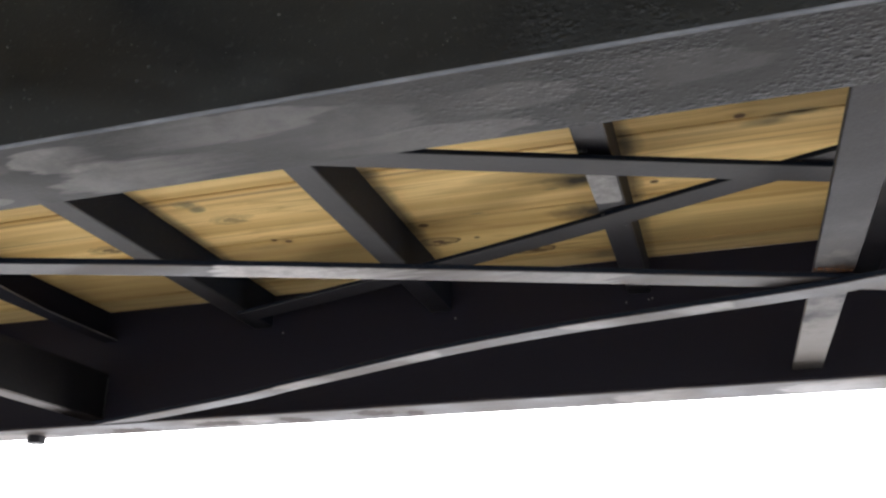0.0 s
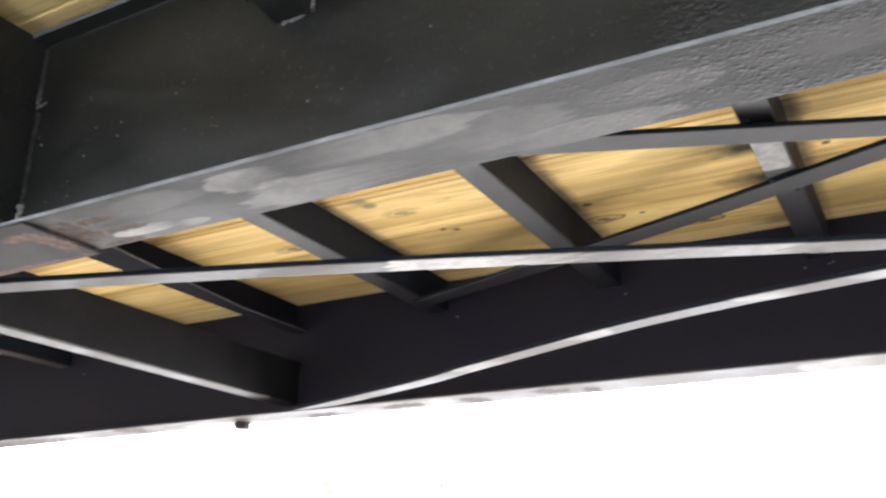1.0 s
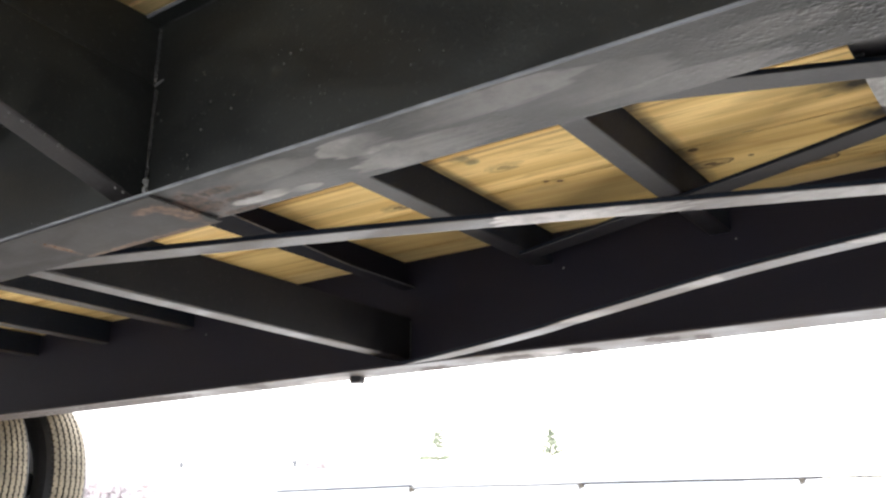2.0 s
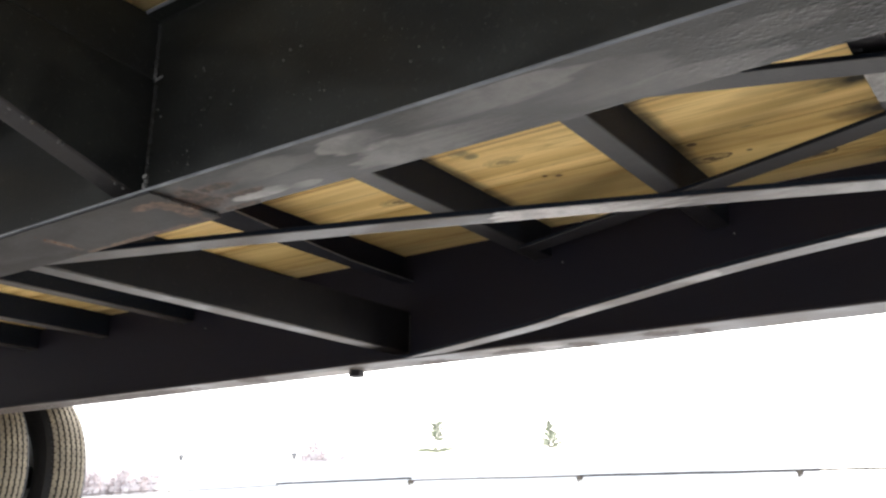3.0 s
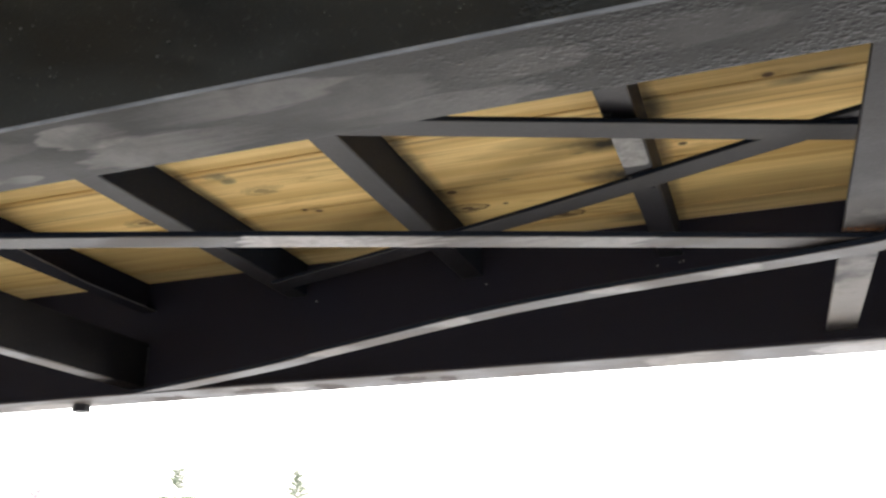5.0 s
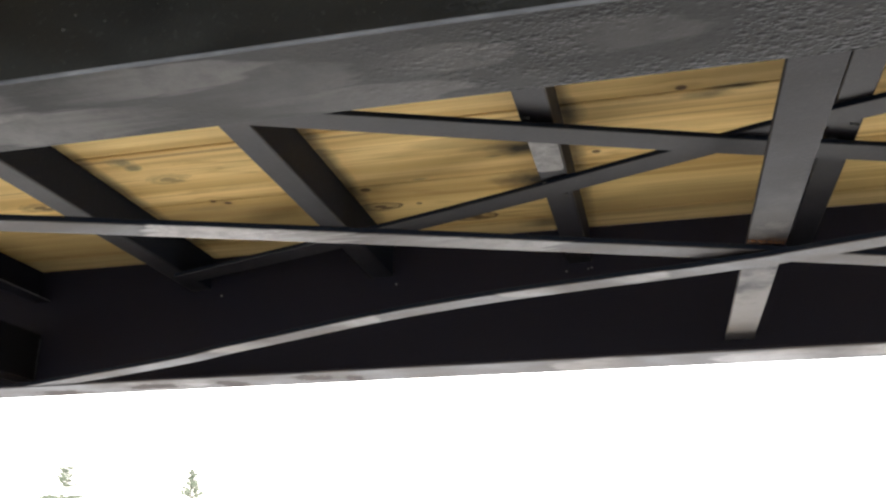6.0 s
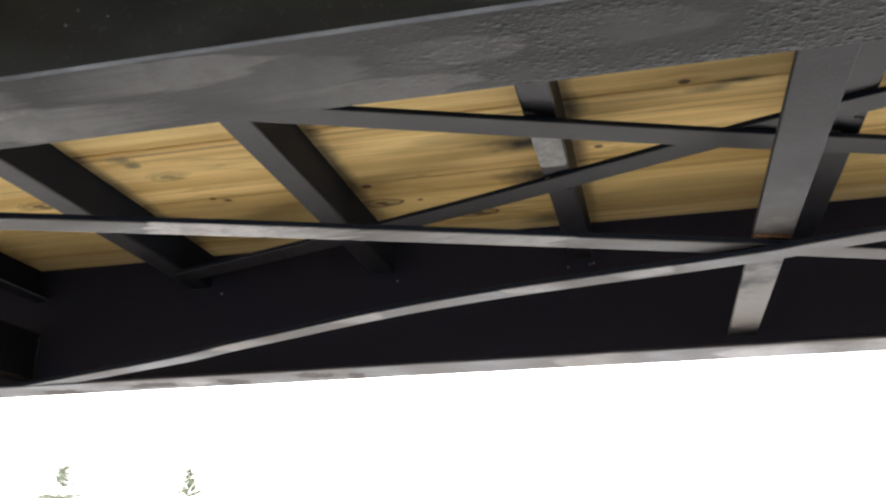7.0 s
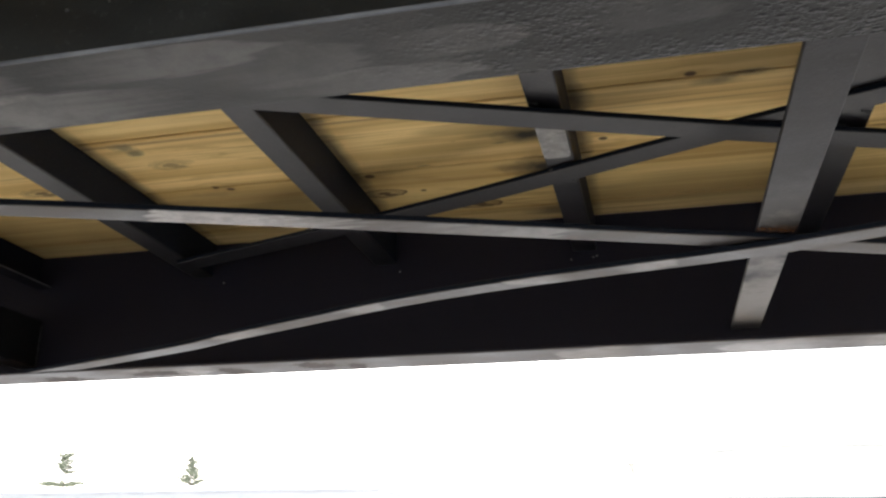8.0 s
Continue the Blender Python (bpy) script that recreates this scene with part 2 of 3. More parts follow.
def wood_material():
    m, nt, b = mat("pine_board", 0.62, 0, 0.3)
    info = nt.nodes.new("ShaderNodeObjectInfo")
    v0 = coords(nt)
    shift = nt.nodes.new("ShaderNodeVectorMath")
    shift.operation = "MULTIPLY_ADD"
    cx = nt.nodes.new("ShaderNodeCombineXYZ")
    nt.links.new(info.outputs["Random"], cx.inputs[0])
    nt.links.new(info.outputs["Random"], cx.inputs[1])
    nt.links.new(cx.outputs[0], shift.inputs[0])
    shift.inputs[1].default_value = (37, 11, 0)
    nt.links.new(v0, shift.inputs[2])
    mp = nt.nodes.new("ShaderNodeMapping")
    mp.inputs["Scale"].default_value = (0.55, 7.5, 7.5)
    nt.links.new(shift.outputs[0], mp.inputs["Vector"])
    # knots, and the grain that flows round them
    RINGED = [((1.754, 0.768), 0.020, 0.9, 0.65), ((2.075, 0.971), 0.019, 0.35, 1.0), ((2.238, 1.059), 0.020, 0.35, 1.0), ((1.45, 0.83), 0.02, 0.6, 0.9)]
    DOTS = [((2.072, 0.891), 0.0100), ((2.485, 0.829), 0.0072), ((2.617, 0.652), 0.0085), ((1.781, 0.876), 0.0070), ((1.806, 0.889), 0.0075), ((2.15, 0.972), 0.0055), ((2.240, 1.062), 0.0105), ((2.079, 0.974), 0.0065)]
    BLOTS = [((1.708, 0.690), (0.028, 0.018), 0.85), ((1.716, 0.712), (0.020, 0.016), 0.9), ((1.76, 0.905), (0.055, 0.018), 0.28), ((1.80, 0.882), (0.024, 0.007), 0.35), ((2.321, 0.808), (0.020, 0.005), 0.6), ((2.18, 0.868), (0.016, 0.004), 0.6), ((2.05, 0.722), (0.030, 0.006), 0.5), ((2.06, 0.672), (0.026, 0.007), 0.6)]
    rough_edge = calc(nt, "MULTIPLY", calc(nt, "SUBTRACT", noise_tex(nt, v0, 38, 5, 0.68), 0.5), 1.6)
    warp, dark, grey = None, None, None
    for (x, y), r, ragged, k in RINGED:
        d = calc(nt, "ADD", blob(nt, v0, (x, y, ZD), (r * 2.2, r * 1.0, 9)), calc(nt, "MULTIPLY", rough_edge, ragged))
        rings = calc(nt, "MULTIPLY", calc(nt, "MULTIPLY_ADD", calc(nt, "SINE", calc(nt, "MULTIPLY", d, 10.0)), 0.24, 0.56), ramp(nt, d, (0.60, 1.0), (1.25, 0.0)))
        # one side of the knot is darker and open
        lip = ramp(nt, calc(nt, "ADD", blob(nt, v0, (x + r * 0.6, y + r * 0.45, ZD), (r * 1.1, r * 0.42, 9)), rough_edge), (0.45, 0.95), (1.05, 0.0))
        rim = calc(nt, "MULTIPLY", ramp(nt, d, (0.74, 0.0), (0.92, 0.3 if ragged > 0.5 else 1.0)), ramp(nt, d, (0.98, 1.0), (1.16, 0.0)))
        rings = calc(nt, "MAXIMUM", calc(nt, "MAXIMUM", rings, lip), rim)
        core = ramp(nt, d, (0.24, 1.0), (0.48, 0.0))
        ring = calc(nt, "MULTIPLY", calc(nt, "MAXIMUM", rings, core), k)
        far = ramp(nt, calc(nt, "MULTIPLY", d, 0.25), (0.0, 1.0), (1.0, 0.0))
        warp = far if warp is None else calc(nt, "MAXIMUM", warp, far)
        dark = ring if dark is None else calc(nt, "MAXIMUM", dark, ring)
    for (x, y), r in DOTS:
        d = blob(nt, v0, (x, y, ZD), (r * 1.2, r, 9))
        dark = calc(nt, "MAXIMUM", dark, ramp(nt, d, (0.6, 1.0), (1.0, 0.0)))
        warp = calc(nt, "MAXIMUM", warp, ramp(nt, calc(nt, "MULTIPLY", d, 0.2), (0.0, 0.5), (1.0, 0.0)))
    for (x, y), (rx, ry), k in BLOTS:
        d = calc(nt, "ADD", blob(nt, v0, (x, y, ZD), (rx, ry, 9)), rough_edge)
        g0 = ramp(nt, d, (0.35, k), (1.1, 0.0))
        grey = g0 if grey is None else calc(nt, "MAXIMUM", grey, g0)
    g = nt.nodes.new("ShaderNodeTexNoise")
    g.inputs["Scale"].default_value, g.inputs["Detail"].default_value = 2.4, 4
    g.inputs["Roughness"].default_value, g.inputs["Distortion"].default_value = 0.5, 0.4
    nt.links.new(mp.outputs[0], g.inputs["Vector"])
    sy = nt.nodes.new("ShaderNodeSeparateXYZ")
    nt.links.new(v0, sy.inputs[0])
    phase = calc(nt, "ADD", calc(nt, "MULTIPLY", g.outputs["Fac"], 26.0), calc(nt, "ADD", calc(nt, "MULTIPLY", sy.outputs[1], 90.0), calc(nt, "MULTIPLY", warp, 8.0)))
    bands = calc(nt, "SINE", phase)
    late = calc(nt, "POWER", calc(nt, "MULTIPLY_ADD", bands, 0.5, 0.5), 5.0)
    fibre = noise_tex(nt, coords(nt, (1.6, 210, 210)), 2.0, 3)
    streaks = noise_tex(nt, coords(nt, (0.26, 15, 15)), 1.5, 5, 0.55, 0.3)
    broad = noise_tex(nt, coords(nt, (0.30, 9, 9)), 2.0, 4, 0.55, 0.5)
    gate = ramp(nt, noise_tex(nt, coords(nt, (0.8, 6, 6)), 3.0, 2), (0.40, 0.1), (0.62, 1.0))
    col = mix(nt, ramp(nt, streaks, (0.40, 0.0), (0.56, 1.0)), (0.66, 0.450, 0.175), (0.90, 0.69, 0.325))
    col = mix(nt, ramp(nt, noise_tex(nt, coords(nt, (0.10, 30, 30)), 1.4, 3, 0.5), (0.50, 0.0), (0.60, 0.38)), col, (0.56, 0.37, 0.14))
    col = mix(nt, calc(nt, "MULTIPLY", calc(nt, "MULTIPLY", late, gate), 0.46), col, (0.42, 0.245, 0.085))
    col = mix(nt, ramp(nt, broad, (0.50, 0.0), (0.62, 0.34)), col, (0.52, 0.34, 0.125))
    col = mix(nt, ramp(nt, fibre, (0.30, 0.32), (0.50, 0.0)), col, (0.46, 0.29, 0.11))
    # thin dark lines of the grain
    col = mix(nt, calc(nt, "MULTIPLY", ramp(nt, noise_tex(nt, coords(nt, (0.30, 95, 95)), 1.2, 4, 0.6), (0.50, 0.0), (0.62, 0.42)), gate), col, (0.40, 0.255, 0.095))
    # long dark resin lines
    col = mix(nt, ramp(nt, noise_tex(nt, coords(nt, (0.16, 52, 52)), 1.3, 2), (0.655, 0.0), (0.70, 0.62)), col, (0.24, 0.13, 0.05))
    tone = info.outputs["Color"]
    col = mix(nt, 1.0, col, tone, "MULTIPLY")
    # weather stains that run along a board
    for (x, y), (rx, ry), k in (((1.74, 0.985), (0.30, 0.105), 0.55), ((2.64, 1.06), (0.24, 0.085), 0.50), ((1.36, 1.05), (0.26, 0.13), 0.50), ((2.30, 0.745), (0.12, 0.022), 0.35), ((2.02, 0.735), (0.07, 0.016), 0.35)):
        d = calc(nt, "ADD", blob(nt, v0, (x, y, ZD), (rx, ry, 9)), calc(nt, "MULTIPLY", calc(nt, "SUBTRACT", noise_tex(nt, coords(nt, (0.5, 9, 9)), 3.0, 4), 0.5), 0.9))
        col = mix(nt, ramp(nt, d, (0.70, k), (1.08, 0.0)), col, (0.36, 0.245, 0.095))
    # smoky grime and small flecks
    col = mix(nt, ramp(nt, noise_tex(nt, coords(nt, (3, 14, 14)), 1.5, 6, 0.7), (0.54, 0.0), (0.72, 0.24)), col, (0.34, 0.22, 0.10))
    col = mix(nt, ramp(nt, noise_tex(nt, coords(nt, (30, 130, 130)), 1.0, 3), (0.69, 0.0), (0.76, 0.4)), col, (0.20, 0.12, 0.06))
    col = mix(nt, calc(nt, "MULTIPLY", grey, 0.85), col, (0.135, 0.120, 0.070))
    col = mix(nt, calc(nt, "MULTIPLY", dark, 0.92), col, (0.085, 0.042, 0.018))
    # black overspray left on the boards by the paint gun
    for (x, y), (rx, ry), k in [((2.375, 0.787), (0.075, 0.034), 0.95), ((2.32, 0.775), (0.06, 0.018), 0.4), ((2.375, 0.915), (0.078, 0.048), 0.95), ((2.325, 0.905), (0.05, 0.022), 0.4),
                                ((2.455, 0.69), (0.028, 0.06), 0.75), ((2.69, 0.664), (0.050, 0.011), 0.92), ((2.655, 0.680), (0.045, 0.016), 0.6), ((2.37, 1.12), (0.06, 0.030), 0.6),
                                ((1.643, 0.80), (0.022, 0.50), 0.75), ((2.048, 0.80), (0.024, 0.50), 0.8), ((2.449, 0.80), (0.020, 0.50), 0.7), ((1.992, 0.90), (0.012, 0.30), 0.4)]:
        d = calc(nt, "ADD", blob(nt, v0, (x, y, ZD), (rx, ry, 9)), calc(nt, "MULTIPLY", calc(nt, "SUBTRACT", noise_tex(nt, v0, 26, 4), 0.5), 0.8))
        col = mix(nt, ramp(nt, d, (0.15, k), (1.05, 0.0)), col, (0.03, 0.03, 0.027))
    nt.links.new(col, b.inputs["Base Color"])
    bump(nt, b, calc(nt, "ADD", fibre, calc(nt, "MULTIPLY", late, -0.4)), 0.3, 0.0012)
    return m


WOOD = wood_material()


def plain(name, c0, c1, scale, rough=0.8, stretch=(1, 1, 1), depth=0.002):
    m, nt, b = mat(name, rough)
    f = noise_tex(nt, coords(nt, stretch), scale, 6, 0.6)
    nt.links.new(mix(nt, ramp(nt, f, (0.3, 0.0), (0.7, 1.0)), c0, c1), b.inputs["Base Color"])
    bump(nt, b, noise_tex(nt, coords(nt, stretch), scale * 6, 4), 0.4, depth)
    return m


GRAVEL = plain("pale_gravel", (0.42, 0.415, 0.41), (0.60, 0.595, 0.585), 3.0, 0.95, depth=0.01)
RUBBER = plain("dusty_tyre_rubber", (0.110, 0.093, 0.066), (0.190, 0.164, 0.118), 14, 0.85)
RUBBER_DARK = plain("black_tyre_sidewall", (0.006, 0.006, 0.007), (0.011, 0.0105, 0.012), 9, 0.9)
RIM = plain("white_painted_rim", (0.6, 0.6, 0.6), (0.75, 0.75, 0.74), 20, 0.4)
FENCE = plain("cream_concrete_panel", (0.62, 0.60, 0.55), (0.78, 0.76, 0.71), 2.0, 0.9)
LANTERN = plain("grey_lantern", (0.14, 0.14, 0.145), (0.24, 0.24, 0.245), 9, 0.6)
CAP_LIGHT = plain("brown_weathered_cap", (0.055, 0.046, 0.036), (0.13, 0.11, 0.085), 2.5, 0.9)
CAP = plain("dark_weathered_cap", (0.02, 0.018, 0.017), (0.05, 0.045, 0.04), 4.0, 0.9)
SHED = plain("cream_siding", (0.78, 0.75, 0.67), (0.83, 0.81, 0.76), 1.0, 0.8)
WHITE_WALL = plain("white_metal_siding", (0.78, 0.78, 0.78), (0.85, 0.85, 0.85), 0.5, 0.6)
BARK = plain("grey_bark", (0.10, 0.09, 0.08), (0.18, 0.16, 0.14), 30, 0.9, (1, 1, 0.2))
# needles and woods are paled in colour for lens glare and haze
NEEDLE = plain("glare_paled_green_needles", (0.24, 0.27, 0.185), (0.36, 0.39, 0.275), 8, 0.8)
WOODS = plain("bare_winter_woods", (0.50, 0.44, 0.435), (0.66, 0.60, 0.595), 0.12, 1.0)


# ---- mesh helpers ----
def thing(name, x, y, z, label, category, group="", kind=""):
    ob = new(name)
    ob.location = (x, y, z)
    return tagged(ob, label, category, group, kind)


def mesh_of(name, bm, material, smooth=False):
    bmesh.ops.recalc_face_normals(bm, faces=bm.faces)
    me = bpy.data.meshes.new(name)
    bm.to_mesh(me)
    bm.free()
    me.materials.append(material)
    if smooth:
        for p in me.polygons:
            p.use_smooth = True
    return me


def part(name, bm, material, parent, label="", smooth=False):
    """A mesh in world coordinates, hung under a thing or a part."""
    ob = new(name, mesh_of(name, bm, material, smooth) if isinstance(bm, bmesh.types.BMesh) else bm)
    ob.parent = parent
    w = parent.matrix_basis.copy()
    if parent.parent:
        w = parent.parent.matrix_basis @ parent.matrix_parent_inverse @ w
    ob.matrix_parent_inverse = w.inverted()
    return tagged(ob, label)


# on braces, crossmembers and far beam this puts ground light in the colour
def paint_below(ob, material, z):
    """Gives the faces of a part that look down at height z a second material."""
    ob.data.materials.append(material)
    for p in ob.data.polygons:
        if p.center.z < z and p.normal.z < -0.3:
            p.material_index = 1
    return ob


def lit_edge(ob, material):
    """Paler paint for the sky light caught along the outer edges of the two flanges."""
    ob.data.materials.append(material)
    for p in ob.data.polygons:
        if (p.center.y < YN + 0.0016 and p.center.z < ZB + 0.0037) or (p.center.y < YN + 0.030 and ZB + DEPTH - 0.0066 < p.center.z < ZB + DEPTH - 0.001 and p.normal.y < -0.5):
            p.material_index = len(ob.data.materials) - 1
    return ob


def prism(outline, a, b, axis="X", cuts=1):
    """A closed outline swept along X (outline in y, z) or along Y (outline in x, z)."""
    bm = bmesh.new()
    rings = []
    for k in range(cuts + 1):
        s = a + (b - a) * k / cuts
        rings.append([bm.verts.new((s, u, v) if axis == "X" else (u, s, v)) for u, v in outline])
    n = len(outline)
    for r0, r1 in zip(rings, rings[1:]):
        for i in range(n):
            bm.faces.new((r0[i], r0[(i + 1) % n], r1[(i + 1) % n], r1[i]))
    bm.faces.new(rings[0])
    bm.faces.new(rings[-1])
    return bm


def rounded(outline, r, steps=2):
    """Rounds every corner of an outline by radius r (or less on short sides)."""
    out = []
    n = len(outline)
    for i in range(n):
        p, a, b = (Vector(outline[j]) for j in (i, i - 1, (i + 1) % n))
        ra = min(r, (a - p).length * 0.45, (b - p).length * 0.45)
        p0, p1 = p + (a - p).normalized() * ra, p + (b - p).normalized() * ra
        for k in range(steps + 1):
            t = k / steps
            out.append(tuple((1 - t) ** 2 * p0 + 2 * t * (1 - t) * p + t * t * p1))
    return out


def i_outline(y, z, w, h, tf=0.0066, tw=0.0055, top=0.0, edge=0.0066):
    m = y + w / 2
    return rounded([(y, z), (y + w, z), (y + w, z + edge), (m + tw / 2, z + tf), (m + tw / 2, z + h - tf), (y + w, z + h - tf),
                    (y + w, z + h), (y + top, z + h), (y + top, z + h - tf), (m - tw / 2, z + h - tf), (m - tw / 2, z + tf), (y, z + edge)], 0.004, 4)


def c_outline(x, z, w, h, t=0.006):
    """A channel: web on one side, the two flanges on the other."""
    pts = [(x, z), (x + w, z), (x + w, z + h), (x, z + h), (x, z + h - t), (x + w - t, z + h - t), (x + w - t, z + t), (x, z + t)]
    return rounded(pts, 0.0035)


def flat_bar(points, w, t, n=28):
    """A flat bar laid along a smooth line through points (its underside's centre), w wide and t thick, edges eased."""
    bm = bmesh.new()
    pts = [Vector(p) for p in points]
    line = []
    for i in range(len(pts) - 1):
        p0, p1, p2, p3 = pts[max(i - 1, 0)], pts[i], pts[i + 1], pts[min(i + 2, len(pts) - 1)]
        for k in range(n):
            s = k / n
            line.append(0.5 * (2 * p1 + (p2 - p0) * s + (2 * p0 - 5 * p1 + 4 * p2 - p3) * s * s + (3 * p1 - p0 - 3 * p2 + p3) * s ** 3))
    line.append(pts[-1])
    e = 0.0012
    sec = [(-w / 2 + e, 0), (w / 2 - e, 0), (w / 2, e), (w / 2, t - e), (w / 2 - e, t), (-w / 2 + e, t), (-w / 2, t - e), (-w / 2, e)]
    rings = []
    for i, p in enumerate(line):
        d = (line[min(i + 1, len(line) - 1)] - line[max(i - 1, 0)])
        side = Vector((-d.y, d.x, 0)).normalized()
        rings.append([bm.verts.new(p + side * u + Vector((0, 0, v))) for u, v in sec])
    for r0, r1 in zip(rings, rings[1:]):
        for i in range(8):
            bm.faces.new((r0[i], r0[(i + 1) % 8], r1[(i + 1) % 8], r1[i]))
    bm.faces.new(rings[0])
    bm.faces.new(rings[-1])
    return bm


def block(x0, x1, y0, y1, z0, z1, e=0.002):
    bm = bmesh.new()
    bmesh.ops.create_cube(bm, size=1, matrix=Matrix.LocRotScale(((x0 + x1) / 2, (y0 + y1) / 2, (z0 + z1) / 2), None, (x1 - x0, y1 - y0, z1 - z0)))
    if e:
        bmesh.ops.bevel(bm, geom=bm.edges[:], offset=e, segments=2, affect="EDGES", profile=0.5)
    return bm


def template(maker, **args):
    """Vertices and faces of a small primitive, to be stamped many times."""
    bm = bmesh.new()
    maker(bm, **args)
    bm.verts.ensure_lookup_table()
    out = [v.co.copy() for v in bm.verts], [[v.index for v in f.verts] for f in bm.faces]
    bm.free()
    return out


def stamp(bm, shape, m):
    vs = [bm.verts.new(m @ c) for c in shape[0]]
    for f in shape[1]:
        bm.faces.new([vs[i] for i in f])


BALL = template(bmesh.ops.create_icosphere, subdivisions=1, radius=1.0)


def ball(x, y, z, r):
    return Matrix.LocRotScale((x, y, z), None, (r, r, r))


def bead(points, r, seed=1, step=0.006):
    """A weld bead: a lumpy rope along a line."""
    bm = bmesh.new()
    rnd = random.Random(seed)
    pts = [Vector(p) for p in points]
    for a, b in zip(pts, pts[1:]):
        n = max(2, int((b - a).length / step))
        for k in range(n):
            c = a.lerp(b, k / n)
            s = r * rnd.uniform(0.75, 1.3)
            c = c + Vector([rnd.uniform(-r, r) * 0.3 for _ in range(3)])
            stamp(bm, BALL, ball(c.x, c.y, c.z, s))
    return bm


# ---- ground ----
bm = bmesh.new()
bmesh.ops.create_grid(bm, x_segments=8, y_segments=8, size=1500)
ground = new("ground", mesh_of("ground", bm, GRAVEL))
tagged(ground, "pale dusty gravel yard reaching to the horizon", "ground", kind="structure")

# ---- the trailer ----
trailer = thing("trailer", 0, 0, 0, "black steel flatbed trailer with new pine deck boards, seen from underneath", "trailer")
near_beam = paint_below(part("main_beam", prism(i_outline(YN, ZB, FLANGE, DEPTH, top=0.025, edge=0.0038), X0, X1, "X", 1), STEEL_WEB, trailer, "black painted steel beam with paint runs and rust"), STEEL_NEAR, ZB + 0.004)
# sky highlight on the flange edges, painted as a lighter colour
lit_edge(near_beam, plain("sky_lit_edge_paint", (0.055, 0.057, 0.061), (0.21, 0.213, 0.22), 40, 0.42, (0.4, 1, 1)))
ZF = ZB + 0.0067
YW = YF + 0.091      # face of the far web, flush with the back of its foot
far_section = rounded([(YF, ZF), (YF + FLANGE, ZF), (YF + FLANGE, ZD - 0.002), (YW, ZD - 0.002), (YW, ZF + 0.0066), (YF, ZF + 0.0066)], 0.003)
far_bm = prism(far_section, X0, X1, "X", 56)
for v in far_bm.verts:
    if v.co.z < ZB + 0.05:
        v.co.z -= 0.0030 * min(1.2, max(0.0, 1.2 - v.co.x)) + 0.0008 * noise.noise((v.co.x * 3.0, 1.0, 5.0))
# web in the shaded black, underside in the lit copy
paint_below(part("main_beam", far_bm, STEEL_MATT, trailer, "black painted steel beam with a paler, glossy underside"), STEEL_LIT_DUSTY, ZF + 0.003)

EDGE = plain("pale_angle_edge", (0.045, 0.046, 0.048), (0.105, 0.106, 0.108), 60, 0.5)
for x in CROSS:
    if x == 1.208:
        # an angle, its foot cut at a slant, flat black with one paler edge
        bm = prism(rounded([(x, ZC), (x + 0.066, ZC), (x + 0.066, ZC + 0.005), (x + 0.006, ZC + 0.005), (x + 0.006, ZD - 0.001), (x, ZD - 0.001)], 0.002), YL + 0.046, YR - 0.046, "Y", 40)
        for v in bm.verts:
            if v.co.x > x + 0.03:
                v.co.x += min(0.022, max(-0.028, 0.022 - 0.115 * (v.co.y - 0.487)))
        ob = part("crossmember", bm, FLAT_BLACK, trailer, "black angle iron with a paler edge")
        ob.data.materials.append(EDGE)
        for p in ob.data.polygons:
            if p.normal.x > 0.6 and p.center.z < ZC + 0.006 and p.center.x > x + 0.03:
                p.material_index = 1
        continue
    sec = c_outline(x, ZC, 0.0437, ZD - ZC - 0.001, 0.005)
    # side faces painted as shade; the leftmost undersides painted as lit
    paint_below(part("crossmember", prism(sec, YL + 0.046, YR - 0.046, "Y"), STEEL_SHADE, trailer), STEEL if x > 1 else STEEL_LIT_DUSTY, ZC + 0.004)

# packing rail between the near beam and the boards
y, z = YN + 0.048, ZB + DEPTH
part("packing_rail", prism(rounded([(y, z), (y + 0.03, z), (y + 0.03, ZD - 0.002), (y, ZD - 0.002)], 0.003), X0 + 0.002, X1 - 0.002, "X"), STEEL, trailer)

# deep channels low between the beams
CHANNEL_WELD = plain("dark_weld", (0.006, 0.006, 0.007), (0.03, 0.03, 0.03), 90, 0.4)
WEB_N, WEB_F = YN + FLANGE / 2 + 0.004, YW - 0.001
for x0, x1 in ((1.1934, 1.2365), (4.165, 4.21)):
    low = paint_below(part("lower_cross_channel", prism(c_outline(x0, ZL, x1 - x0, 0.105, 0.006), WEB_N, WEB_F, "Y"), STEEL_CHANNEL, trailer), STEEL_LIT_DUSTY, ZL + 0.003)
    part("weld", bead([(x1 + 0.0015, WEB_F - 0.001, ZL + 0.004), (x1 + 0.0015, WEB_F - 0.001, ZL + 0.098)], 0.0024, 51, 0.004), CHANNEL_WELD, low)
part("cross_strap", prism(rounded([(2.6749, ZL), (2.7231, ZL), (2.7231, ZL + 0.008), (2.6749, ZL + 0.008)], 0.0015), WEB_N, YF + 0.048, "Y", 1), STEEL_STRAP, trailer, "flat steel strap across the chassis")

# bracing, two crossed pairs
# bar sides take the shaded black, so only undersides look lit
paint_below(part("brace_bar", flat_bar([(1.24, 0.105, ZB + 0.018), (1.9, 0.343, ZB + 0.028), (2.70, 0.640, ZB + 0.031), (3.45, 0.91, ZB + 0.026), (4.16, 1.11, ZB + 0.012)], 0.038, 0.008), STEEL_SHADE, trailer), STEEL_LIT_DUSTY, 1.0)
